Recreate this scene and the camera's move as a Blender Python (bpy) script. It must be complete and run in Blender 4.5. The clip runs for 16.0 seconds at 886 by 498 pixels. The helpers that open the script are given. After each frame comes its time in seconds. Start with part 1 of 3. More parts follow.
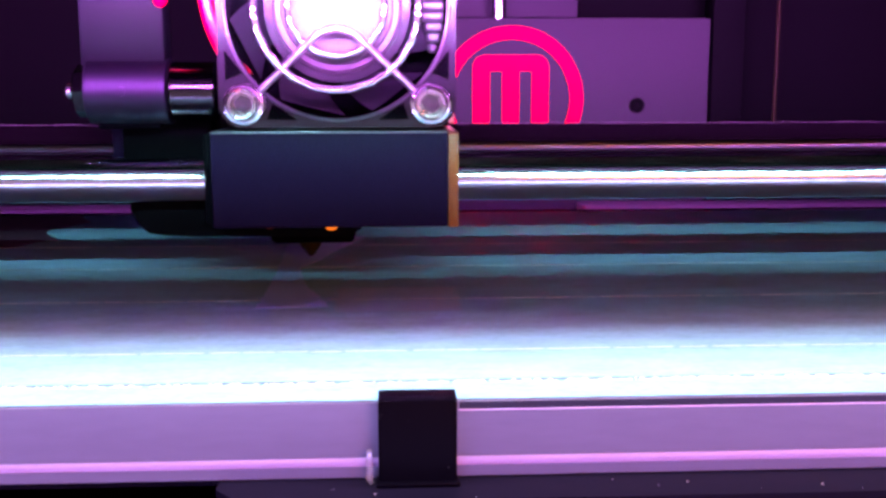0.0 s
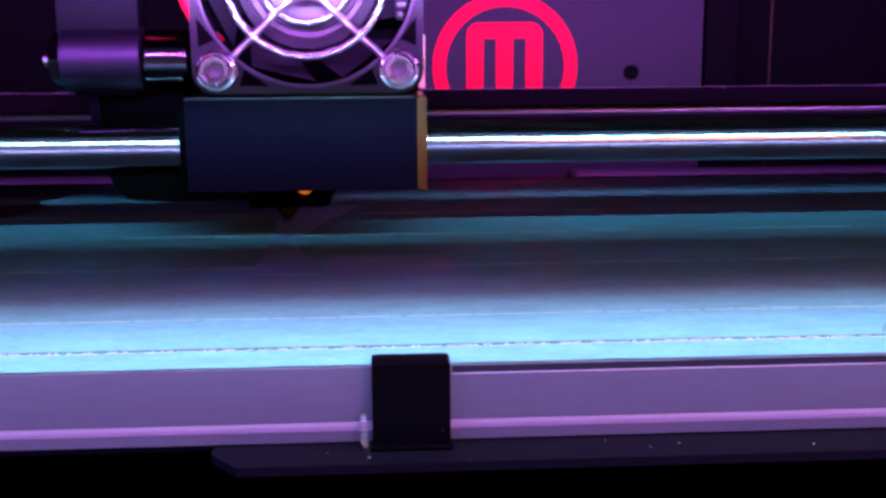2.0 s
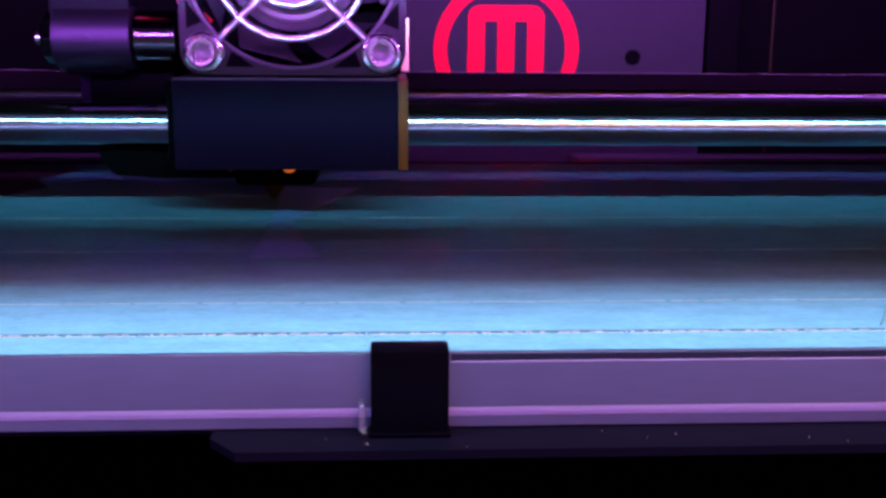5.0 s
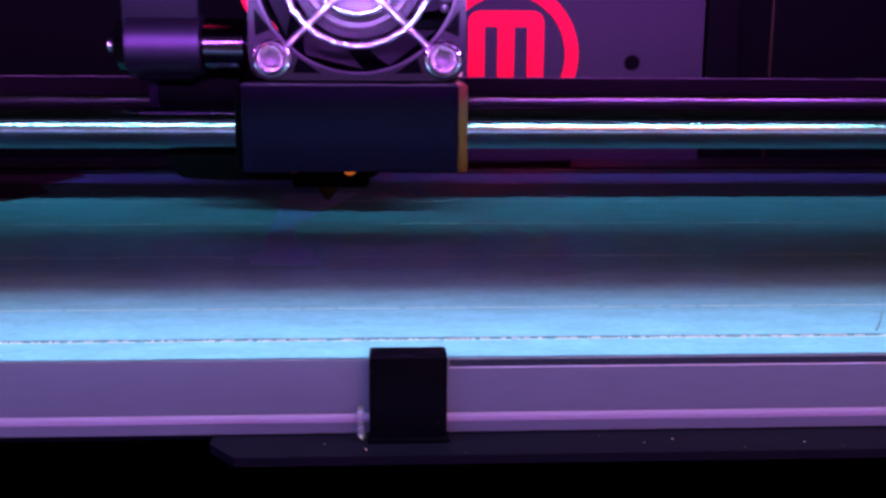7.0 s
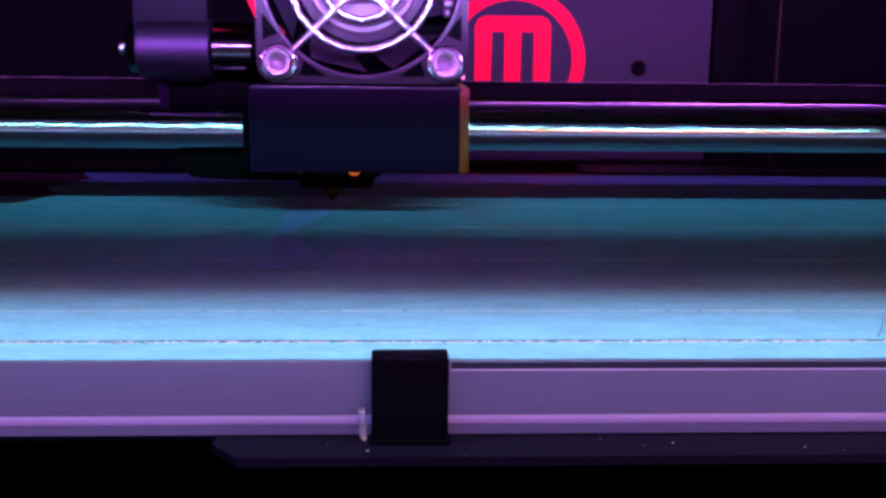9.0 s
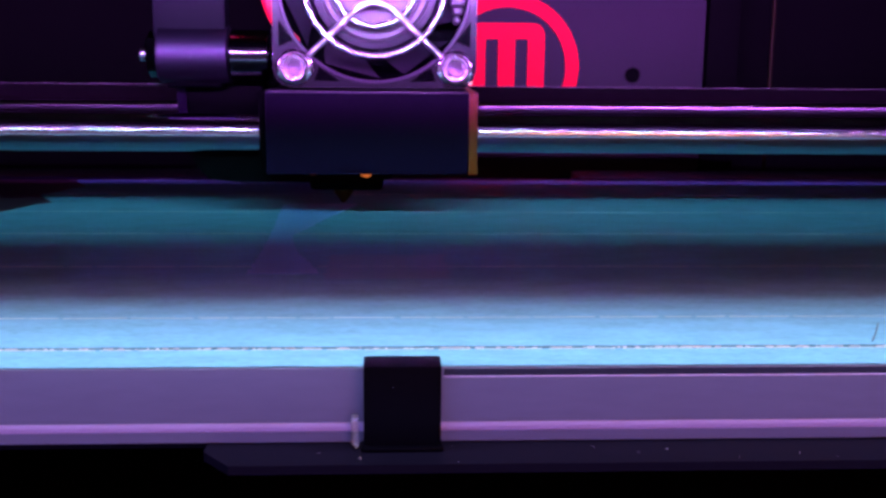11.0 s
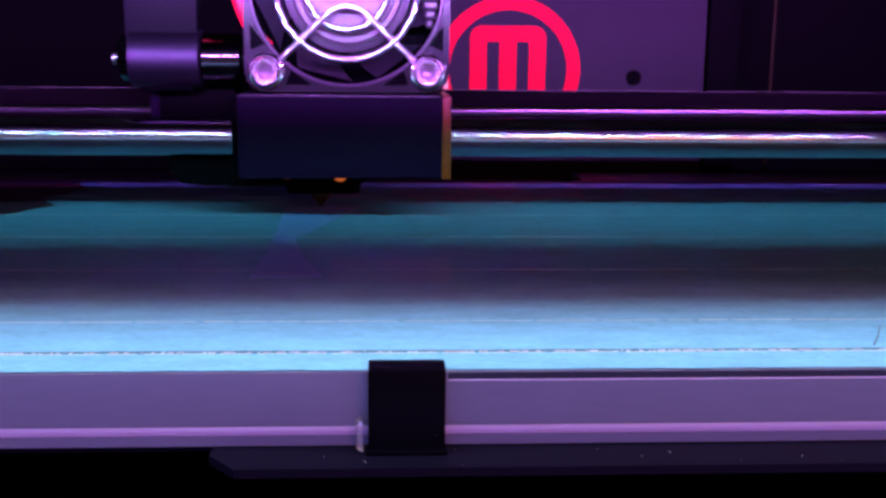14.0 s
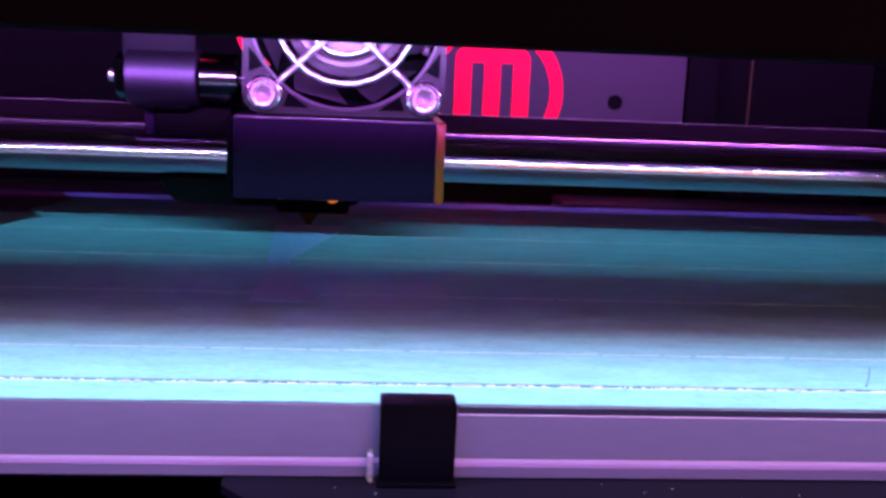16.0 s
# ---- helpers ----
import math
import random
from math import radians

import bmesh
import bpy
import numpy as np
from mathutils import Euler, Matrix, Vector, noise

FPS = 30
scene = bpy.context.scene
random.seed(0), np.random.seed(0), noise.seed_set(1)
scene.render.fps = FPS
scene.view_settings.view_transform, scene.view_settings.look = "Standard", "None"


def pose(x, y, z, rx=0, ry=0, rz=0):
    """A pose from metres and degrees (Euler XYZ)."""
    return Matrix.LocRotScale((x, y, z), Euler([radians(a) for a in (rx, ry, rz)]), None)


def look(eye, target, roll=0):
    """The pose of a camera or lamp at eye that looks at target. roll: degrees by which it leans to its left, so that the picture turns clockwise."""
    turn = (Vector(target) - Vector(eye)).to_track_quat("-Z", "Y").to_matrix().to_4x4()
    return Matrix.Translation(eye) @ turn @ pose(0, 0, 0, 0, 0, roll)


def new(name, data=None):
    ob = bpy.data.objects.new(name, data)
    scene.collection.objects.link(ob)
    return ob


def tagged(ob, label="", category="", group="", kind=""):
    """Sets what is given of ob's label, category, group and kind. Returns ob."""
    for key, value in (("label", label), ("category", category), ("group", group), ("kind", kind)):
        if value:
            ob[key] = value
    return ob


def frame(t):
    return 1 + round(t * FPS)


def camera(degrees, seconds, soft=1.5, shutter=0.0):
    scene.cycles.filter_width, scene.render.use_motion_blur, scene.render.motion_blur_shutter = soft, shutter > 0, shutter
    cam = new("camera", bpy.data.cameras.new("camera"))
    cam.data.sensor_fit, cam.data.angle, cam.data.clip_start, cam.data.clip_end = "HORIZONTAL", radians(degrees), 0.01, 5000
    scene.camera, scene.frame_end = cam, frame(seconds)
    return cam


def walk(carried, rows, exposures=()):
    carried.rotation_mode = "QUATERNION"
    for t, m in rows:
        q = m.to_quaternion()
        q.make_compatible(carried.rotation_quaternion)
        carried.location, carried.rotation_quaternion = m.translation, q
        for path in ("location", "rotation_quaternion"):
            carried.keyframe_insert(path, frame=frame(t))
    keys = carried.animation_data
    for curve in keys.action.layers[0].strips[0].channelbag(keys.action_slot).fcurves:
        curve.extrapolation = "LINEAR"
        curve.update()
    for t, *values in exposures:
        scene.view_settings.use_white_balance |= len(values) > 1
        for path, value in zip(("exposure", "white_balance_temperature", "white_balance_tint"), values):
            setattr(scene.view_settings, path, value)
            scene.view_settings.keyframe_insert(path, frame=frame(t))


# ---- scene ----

# ---- units: every length below is in millimetres and scaled by MM ----
MM = 0.001


def place(x, y, z, rx=0, ry=0, rz=0):
    return pose(x * MM, y * MM, z * MM, rx, ry, rz)


# ---- camera and its path ----
cam = camera(46.0, 16.0, soft=3.0)
CAMERA_ROWS = [
    (0, -2.58, -118.72, 37.83, -2.750, -9.380, 0.101),
    (0.5, -3.23, -118.25, 38.54, -3.387, -9.848, -0.064),
    (1, -3.03, -116.56, 36.66, -3.619, -10.962, -0.368),
    (1.5, -3.27, -117.87, 37.33, -3.071, -11.280, -0.304),
    (2, -2.12, -119.00, 37.04, -3.026, -10.952, 0.465),
    (2.5, -3.16, -119.53, 38.64, -3.121, -11.089, 0.072),
    (3, -2.40, -119.50, 38.42, -3.168, -10.777, -0.172),
    (3.5, -2.69, -118.51, 36.76, -3.662, -11.622, -0.489),
    (4, -2.70, -118.30, 38.30, -3.426, -12.892, -0.185),
    (4.5, -2.64, -118.64, 38.14, -3.032, -12.221, -0.444),
    (7, -2.20, -119.87, 38.70, -2.949, -11.884, -0.359),
    (7.5, -1.81, -120.39, 39.10, -2.781, -11.542, -0.414),
    (8, -1.57, -120.23, 38.27, -2.541, -11.325, -0.591),
    (8.5, -1.39, -120.43, 38.25, -2.556, -11.463, -0.583),
    (9, -1.67, -120.64, 38.66, -2.481, -11.628, -0.648),
    (11.5, -1.22, -120.11, 38.30, -2.804, -11.149, -0.565),
    (12, -1.67, -120.29, 38.49, -2.773, -11.236, -0.627),
    (12.5, -1.43, -120.79, 38.68, -2.695, -11.153, -0.551),
    (13, -1.56, -121.02, 38.99, -2.634, -11.108, -0.552),
    (13.5, -1.58, -121.07, 39.00, -2.719, -11.093, -0.646),
    (14, -1.77, -120.65, 38.78, -2.752, -11.124, -0.508),
    (14.5, -2.11, -120.88, 39.31, -2.681, -11.083, -0.387),
    (15, -2.05, -121.34, 39.54, -2.559, -11.040, -0.425),
    (15.5, -2.77, -120.59, 40.19, -2.982, -10.510, -1.129),
    (16, -8.53, -121.95, 42.73, -4.592, -10.718, -2.437),
]
EXPOSURES = [(0.0, 1.45, 8200, 25), (0.5, 1.25, 8100, 23), (0.9, 0.62, 7000, 14), (1.4, 0.42, 6600, 11), (2.4, 0.4, 6600, 11), (3.2, 0.25, 6500, 10), (4.5, 0.15, 6500, 10), (8.0, 0.12, 6500, 10), (15.3, 0.12, 6500, 10), (16.0, 0.74, 7100, 10)]
walk(cam, [(t, place(x, y, z, 90 + pitch, roll, yaw)) for t, x, y, z, yaw, pitch, roll in CAMERA_ROWS], EXPOSURES)

# ---- light ----
world = bpy.data.worlds.new("dark_room")
world.use_nodes = True
world.node_tree.nodes["Background"].inputs["Color"].default_value = (0.54, 0.4, 0.7, 1)
world.node_tree.nodes["Background"].inputs["Strength"].default_value = 0.34
scene.world = world


def strip_lamp(name, eye, target, length, width, watts, colour):
    data = bpy.data.lights.new(name, "AREA")
    data.shape, data.size, data.size_y = "RECTANGLE", length * MM, width * MM
    data.energy, data.color = watts, colour
    ob = new(name, data)
    ob.matrix_world = look([c * MM for c in eye], [c * MM for c in target])
    return ob


PURPLE = (0.56, 0.145, 1.0)
# main strip behind an added shield that keeps its light off the front of the bed
strip_lamp("led_strip_main", (0, -24, 63), (0, 60, 93), 320, 5.4, 2.1, PURPLE).data.spread = radians(120)
# low fill lamp, added out of view to brighten the plate's front edge
strip_lamp("fill_lamp_low", (0, -36, -9.4), (0, 0, -7.5), 320, 3, 0.031, (0.36, 0.32, 1.0))
# white strip above the front of the bed
strip_lamp("led_strip_white", (0, -4, 150), (0, -3.9, 0), 440, 26, 0.62, (0.64, 0.79, 1.0)).data.shape = "ELLIPSE"
# added rose fill lamp before it: its light ends a little further back on the bed
strip_lamp("rose_fill_lamp", (0, -19, 150), (0, -18.9, 0), 440, 22, 0.155, (1.0, 0.34, 0.5)).data.shape = "ELLIPSE"
# pale strip over an added baffle inside the opening: its light reaches the rear of the bed past the moving rods
pale = strip_lamp("led_strip_pale", (0, -50, 68.75), (0, 110, 4), 320, 2.0, 0.15, (0.17, 0.6, 0.76))
pale.data.spread = radians(80)
# warm room lamp in front of the machine, off to one side
strip_lamp("room_lamp", (150, -300, 105), (0, 40, 0), 170, 100, 0.4, (1.0, 0.3, 0.12))


# ---- materials ----
def material(name, colour, rough=0.5, metal=0.0, spread=0.12, scale=900.0, bump=0.0, fine=4000.0, stretch=(1, 1, 1), transmission=0.0, coat=0.0, ior=1.5, stain=0.0, spec=0.5, vary=0.08):
    m = bpy.data.materials.new(name)
    m.use_nodes = True
    nodes, links = m.node_tree.nodes, m.node_tree.links
    bsdf = nodes["Principled BSDF"]
    bsdf.inputs["Metallic"].default_value = metal
    bsdf.inputs["Specular IOR Level"].default_value = spec
    bsdf.inputs["IOR"].default_value = ior
    bsdf.inputs["Transmission Weight"].default_value = transmission
    bsdf.inputs["Coat Weight"].default_value = coat
    coord = nodes.new("ShaderNodeTexCoord")
    mapping = nodes.new("ShaderNodeMapping")
    mapping.inputs["Scale"].default_value = stretch
    links.new(coord.outputs["Object"], mapping.inputs["Vector"])
    big = nodes.new("ShaderNodeTexNoise")
    big.inputs["Scale"].default_value = scale * 0.12
    big.inputs["Detail"].default_value = 5
    small = nodes.new("ShaderNodeTexNoise")
    small.inputs["Scale"].default_value = fine
    small.inputs["Detail"].default_value = 3
    links.new(mapping.outputs["Vector"], big.inputs["Vector"])
    links.new(mapping.outputs["Vector"], small.inputs["Vector"])
    mix = nodes.new("ShaderNodeMix")
    mix.data_type = "RGBA"
    low = tuple(c * (1 - spread) for c in colour)
    high = tuple(min(1, c * (1 + spread)) for c in colour)
    mix.inputs["A"].default_value, mix.inputs["B"].default_value = (*low, 1), (*high, 1)
    add = nodes.new("ShaderNodeMath")
    add.operation = "MULTIPLY_ADD"
    add.inputs[1].default_value = 0.5
    half = nodes.new("ShaderNodeMath")
    half.operation = "MULTIPLY"
    half.inputs[1].default_value = 0.5
    links.new(small.outputs["Fac"], half.inputs[0])
    links.new(big.outputs["Fac"], add.inputs[0])
    links.new(half.outputs[0], add.inputs[2])
    links.new(add.outputs[0], mix.inputs["Factor"])
    links.new(mix.outputs["Result"], bsdf.inputs["Base Color"])
    ramp = nodes.new("ShaderNodeMapRange")
    ramp.inputs["To Min"].default_value = max(0.02, rough - vary)
    ramp.inputs["To Max"].default_value = min(1.0, rough + vary + stain)
    links.new(big.outputs["Fac"], ramp.inputs["Value"])
    links.new(ramp.outputs["Result"], bsdf.inputs["Roughness"])
    if bump:
        relief = nodes.new("ShaderNodeBump")
        relief.inputs["Strength"].default_value = bump
        relief.inputs["Distance"].default_value = 0.0002
        links.new(add.outputs[0], relief.inputs["Height"])
        links.new(relief.outputs["Normal"], bsdf.inputs["Normal"])
    return m


TAPE = material("blue_masking_tape", (0.18, 0.46, 0.66), 0.72, spread=0.55, scale=2500, bump=0.6, fine=2600, stretch=(0.35, 1, 1), spec=0.12)
# pale tape colour holding the highlight of the overlapping edges
TAPE_HIGHLIGHT = material("tape_edge_highlight", (0.55, 0.8, 0.88), 0.5, spread=0.35, scale=900, bump=0.4)
ACRYLIC = material("frosted_acrylic", (0.14, 0.138, 0.26), 0.3, spread=0.2, scale=200, bump=0.05, fine=900, stretch=(0.2, 1, 1))
# paler acrylic: the bright line of light on the front edge as colour
LIT_BAND = material("lit_acrylic_band", (0.44, 0.33, 0.66), 0.3, spread=0.12, scale=200, stretch=(0.2, 1, 1))
BLACK_PLASTIC = material("black_plastic", (0.0016, 0.0016, 0.0026), 0.45, spread=0.3, bump=0.1, spec=0.012)
BLACK_STEEL = material("black_powder_coat", (0.0046, 0.003, 0.0112), 0.5, spread=0.3, bump=0.15, fine=3000, spec=0.05)
ANODISED = material("black_anodised_aluminium", (0.0095, 0.004, 0.0185), 0.42, spread=0.4, scale=300, bump=0.05, stretch=(1, 1, 0.15), spec=0.02)
DARK_STEEL = material("dark_steel", (0.08, 0.075, 0.09), 0.14, metal=1.0, spread=0.15, stretch=(0.1, 1, 1))
CHROME = material("polished_steel", (0.72, 0.72, 0.76), 0.2, metal=1.0, spread=0.05, stretch=(0.05, 1, 1))
ROD_STEEL = material("ground_steel_rod", (0.6, 0.58, 0.64), 0.16, metal=1.0, spread=0.02, scale=60, stretch=(0.02, 1, 1), vary=0.002)
REAR_STEEL = material("dull_steel_rod", (0.3, 0.27, 0.32), 0.34, metal=1.0, spread=0.05, scale=60, stretch=(0.02, 1, 1), vary=0.005)
SCREW_STEEL = material("bright_screw_steel", (0.72, 0.66, 0.7), 0.28, metal=1.0, spread=0.06, bump=0.15, fine=1500)
# darker screw steel, with the recess's shade in its colour
SOCKET = material("shaded_socket_steel", (0.2, 0.18, 0.2), 0.3, metal=1.0, spread=0.2, bump=0.3, fine=1500)
SPOKE_CHROME = material("dull_chromed_wire", (0.95, 0.95, 0.95), 0.32, metal=1.0, spread=0.1, vary=0.1)
BLADE = material("dark_fan_blade", (0.008, 0.006, 0.012), 0.4, spread=0.1, spec=0.25)
# mauve base colour paints what the glossy bare plate reflects
BARE_PLATE = material("reflection_tinted_plate", (0.08, 0.03, 0.05), 0.34, spread=0.15, vary=0.04)
SHADE_MATT = material("matt_shade_dark", (0.02, 0.012, 0.04), 0.7, spread=0.2, spec=0.05)
CLIP_PLASTIC = material("moulded_clip_plastic", (0.0015, 0.001, 0.0035), 0.4, spread=0.3, bump=0.15, spec=0.02)
RIM_PLASTIC = material("glossy_fan_rim", (0.09, 0.08, 0.1), 0.15, spread=0.1)
FILM = material("dark_violet_edge_film", (0.014, 0.01, 0.035), 0.3, spread=0.15, vary=0.03, spec=0.2)
WIRE_CHROME = material("chromed_wire", (0.97, 0.97, 0.97), 0.14, metal=1.0, spread=0.03, vary=0.02)
BRUSHED = material("brushed_aluminium", (0.04, 0.034, 0.058), 0.48, metal=1.0, spread=0.2, bump=0.06, stretch=(0.1, 1, 1), fine=2500, vary=0.04)
FIBRE = material("grey_blue_fibre", (0.1, 0.2, 0.3), 0.5)
GLOSS_SHELF = material("dark_glossy_shelf", (0.012, 0.008, 0.016), 0.12, spread=0.15, vary=0.03, spec=0.8)
REAR_BAR = material("lilac_grey_bar", (0.3, 0.22, 0.32), 0.36, spread=0.15)
GREY_ARM = material("grey_anodised_arm", (0.0036, 0.0032, 0.0058), 0.5, spread=0.25, bump=0.06, stretch=(0.1, 1, 1), fine=2500, spec=0.05)
# emission added in place of light caught by the amber tape
GLOW = material("orange_end_added_glow", (0.6, 0.2, 0.02), 0.4)
GLOW.node_tree.nodes["Principled BSDF"].inputs["Emission Color"].default_value = (1.0, 0.2, 0.02, 1)
GLOW.node_tree.nodes["Principled BSDF"].inputs["Emission Strength"].default_value = 0.4
FAN_PLASTIC = material("smoky_fan_plastic", (0.024, 0.02, 0.03), 0.16, spread=0.15)
TUNNEL_LIT = material("lit_tunnel_plastic", (0.034, 0.03, 0.038), 0.35, spread=0.15)
HUB_PLASTIC = material("pale_hub_label", (0.058, 0.051, 0.062), 0.4, spread=0.12)
RED_WIRE = material("red_cable_sheath", (0.8, 0.006, 0.03), 0.3, spread=0.1)
RED_PAINT = material("red_painted_mark", (0.95, 0.002, 0.03), 0.6, spread=0.04, spec=0.06)
PANEL_GREY = material("grey_painted_panel", (0.027, 0.017, 0.029), 0.6, spread=0.16, scale=250, bump=0.08, spec=0.08)
DARK_WALL = material("black_chamber_wall", (0.0028, 0.0018, 0.003), 0.7, spread=0.3, spec=0.01)
# for the unseen ceiling, added as a reflector onto the bed
BOUNCE_GREY = material("bounce_grey_ceiling", (0.2, 0.15, 0.1), 0.7, spread=0.1, spec=0.1)
AMBER = material("amber_polyimide_tape", (0.23, 0.042, 0.008), 0.35, spread=0.35, scale=600, bump=0.2, spec=0.25)
BRASS = material("sooty_brass", (0.2, 0.13, 0.05), 0.4, metal=1.0, spread=0.3)
DULL_BROWN = material("dull_brown_metal", (0.014, 0.007, 0.002), 0.55, spread=0.3, spec=0.1)
PALE_BRASS = material("pale_brass", (0.8, 0.62, 0.3), 0.35, metal=1.0, spread=0.15)
BELT_RUBBER = material("black_belt_rubber", (0.004, 0.0022, 0.004), 0.6, spread=0.2, spec=0.015)
RESIDUE = material("dried_adhesive", (0.15, 0.25, 0.34), 0.22, spread=0.6, scale=1500, bump=0.8, fine=1500, stretch=(0.3, 1, 1))
# paler rubber for the highlight painted along the belt's top
BELT_SHINE = material("belt_edge_shine", (0.05, 0.03, 0.05), 0.5, spread=0.5, scale=2000)
PRINT = material("violet_printed_plastic", (0.21, 0.42, 0.86), 0.32, spread=0.25, bump=0.3, fine=2200, stretch=(0.2, 1, 1))
PRINT_THIN = material("thin_first_layer", (0.2, 0.42, 0.62), 0.6, spread=0.3, scale=900, stretch=(0.1, 1, 1), spec=0.25)
CLEAR = material("clear_plastic", (0.9, 0.9, 0.95), 0.08, transmission=0.9, spread=0.02)


# ---- mesh helpers ----
def box(bm, x0, x1, y0, y1, z0, z1, bevel=0.0, seg=2):
    vs = bmesh.ops.create_cube(bm, size=1)["verts"]
    for v in vs:
        v.co = Vector(((x0 + x1) / 2 + v.co.x * (x1 - x0), (y0 + y1) / 2 + v.co.y * (y1 - y0), (z0 + z1) / 2 + v.co.z * (z1 - z0)))
    if bevel:
        es = list({e for v in vs for e in v.link_edges})
        bmesh.ops.bevel(bm, geom=es, offset=bevel, segments=seg, affect="EDGES", profile=0.5)
    return bm


def lathe(bm, axis, origin, profile, seg=32):
    """A turned body: profile holds (distance along the axis, radius)."""
    axis = Vector(axis).normalized()
    side = axis.orthogonal().normalized()
    up = axis.cross(side)
    rings = []
    for d, r in profile:
        c = Vector(origin) + axis * d
        rings.append([bm.verts.new(c + (side * math.cos(a) + up * math.sin(a)) * max(r, 1e-4)) for a in (2 * math.pi * i / seg for i in range(seg))])
    for a, b in zip(rings, rings[1:]):
        for i in range(seg):
            bm.faces.new((a[i], a[(i + 1) % seg], b[(i + 1) % seg], b[i]))
    bm.faces.new(rings[0][::-1])
    bm.faces.new(rings[-1])
    return bm


def tube(bm, points, radius, seg=10, closed=False):
    pts = [Vector(p) for p in points]
    n = len(pts)
    rings = []
    for i, p in enumerate(pts):
        a, b = (pts[i - 1], pts[(i + 1) % n]) if closed else (pts[max(i - 1, 0)], pts[min(i + 1, n - 1)])
        d = (b - a).normalized()
        ref = Vector((0, 1, 0)) if abs(d.y) < 0.9 else Vector((1, 0, 0))
        u = d.cross(ref).normalized()
        w = d.cross(u)
        rings.append([bm.verts.new(p + (u * math.cos(t) + w * math.sin(t)) * radius) for t in (2 * math.pi * k / seg for k in range(seg))])
    pairs = list(zip(rings, rings[1:])) + ([(rings[-1], rings[0])] if closed else [])
    for a, b in pairs:
        for k in range(seg):
            bm.faces.new((a[k], a[(k + 1) % seg], b[(k + 1) % seg], b[k]))
    if not closed:
        bm.faces.new(rings[0][::-1])
        bm.faces.new(rings[-1])
    return bm


def prism(bm, outline, axis, lo, hi):
    """A closed outline of (u, v) pushed along one axis: 'z' takes (x, y), 'y' takes (x, z), 'x' takes (y, z)."""
    def at(u, v, w):
        return {"z": (u, v, w), "y": (u, w, v), "x": (w, u, v)}[axis]
    a = [bm.verts.new(at(u, v, lo)) for u, v in outline]
    b = [bm.verts.new(at(u, v, hi)) for u, v in outline]
    n = len(outline)
    for i in range(n):
        bm.faces.new((a[i], a[(i + 1) % n], b[(i + 1) % n], b[i]))
    bm.faces.new(a[::-1])
    bm.faces.new(b)
    return bm


def part(name, bm, mat, parent=None, label="", smooth=True):
    bmesh.ops.recalc_face_normals(bm, faces=bm.faces)
    for v in bm.verts:
        v.co *= MM
    mesh = bpy.data.meshes.new(name)
    bm.to_mesh(mesh)
    bm.free()
    mesh.materials.append(mat)
    if smooth:
        for p in mesh.polygons:
            p.use_smooth = True
        mesh.set_sharp_from_angle(angle=radians(35))
    ob = new(name, mesh)
    if parent is not None:
        ob.parent = parent
    if label:
        ob["label"] = label
    return ob


def thing(name, label, category, group="", kind=""):
    return tagged(new(name), label, category, group, kind)


def B():
    return bmesh.new()


# ---- chamber ----
def chamber():
    for name, dims in (
        ("floor", (-185, 185, -66, 262, -95, -90)),
        ("wall_left", (-189, -185, -66, 262, -95, 190)),
        ("wall_right", (185, 189, -66, 262, -95, 190)),
        ("wall_back", (-185, 185, 262, 266, -90, 190)),
        ("ceiling", (-189, 189, -57.5, 266, 190, 194)),
    ):
        tagged(part(name, box(B(), *dims), BOUNCE_GREY if name == "ceiling" else DARK_WALL), ("grey" if name == "ceiling" else "black") + " painted printer chamber " + ("ceiling" if name == "ceiling" else "floor" if name == "floor" else "wall"), name.split("_")[0], kind="structure")
    tagged(part("front_lintel", box(B(), -189, 189, -66, -61, 43.0, 194, 1.0), DARK_WALL), "black upper edge of the front opening", "frame", kind="structure")
    # out-of-view shield, added to block the main strip's downward light
    tagged(part("lamp_shield", box(B(), -185, 185, -23.5, -10, 59.2, 59.55, 0.1), DARK_WALL), "unseen black shield added under the front light strip", "lip", kind="structure")
    # another unseen piece, added to set where the pale light begins
    tagged(part("lamp_baffle", box(B(), -185, 185, -54, -38, 62.2, 63.2, 0.1), DARK_WALL), "unseen black baffle added under the pale light strip", "trough", kind="structure")
    # unseen board added over the opening: it stops the white strip's light short of the middle of the bed
    tagged(part("light_board", box(B(), -185, 185, 9.5, 25, 76, 190, 1.0), DARK_WALL), "unseen black board added to cut off the white light", "beam", kind="structure")


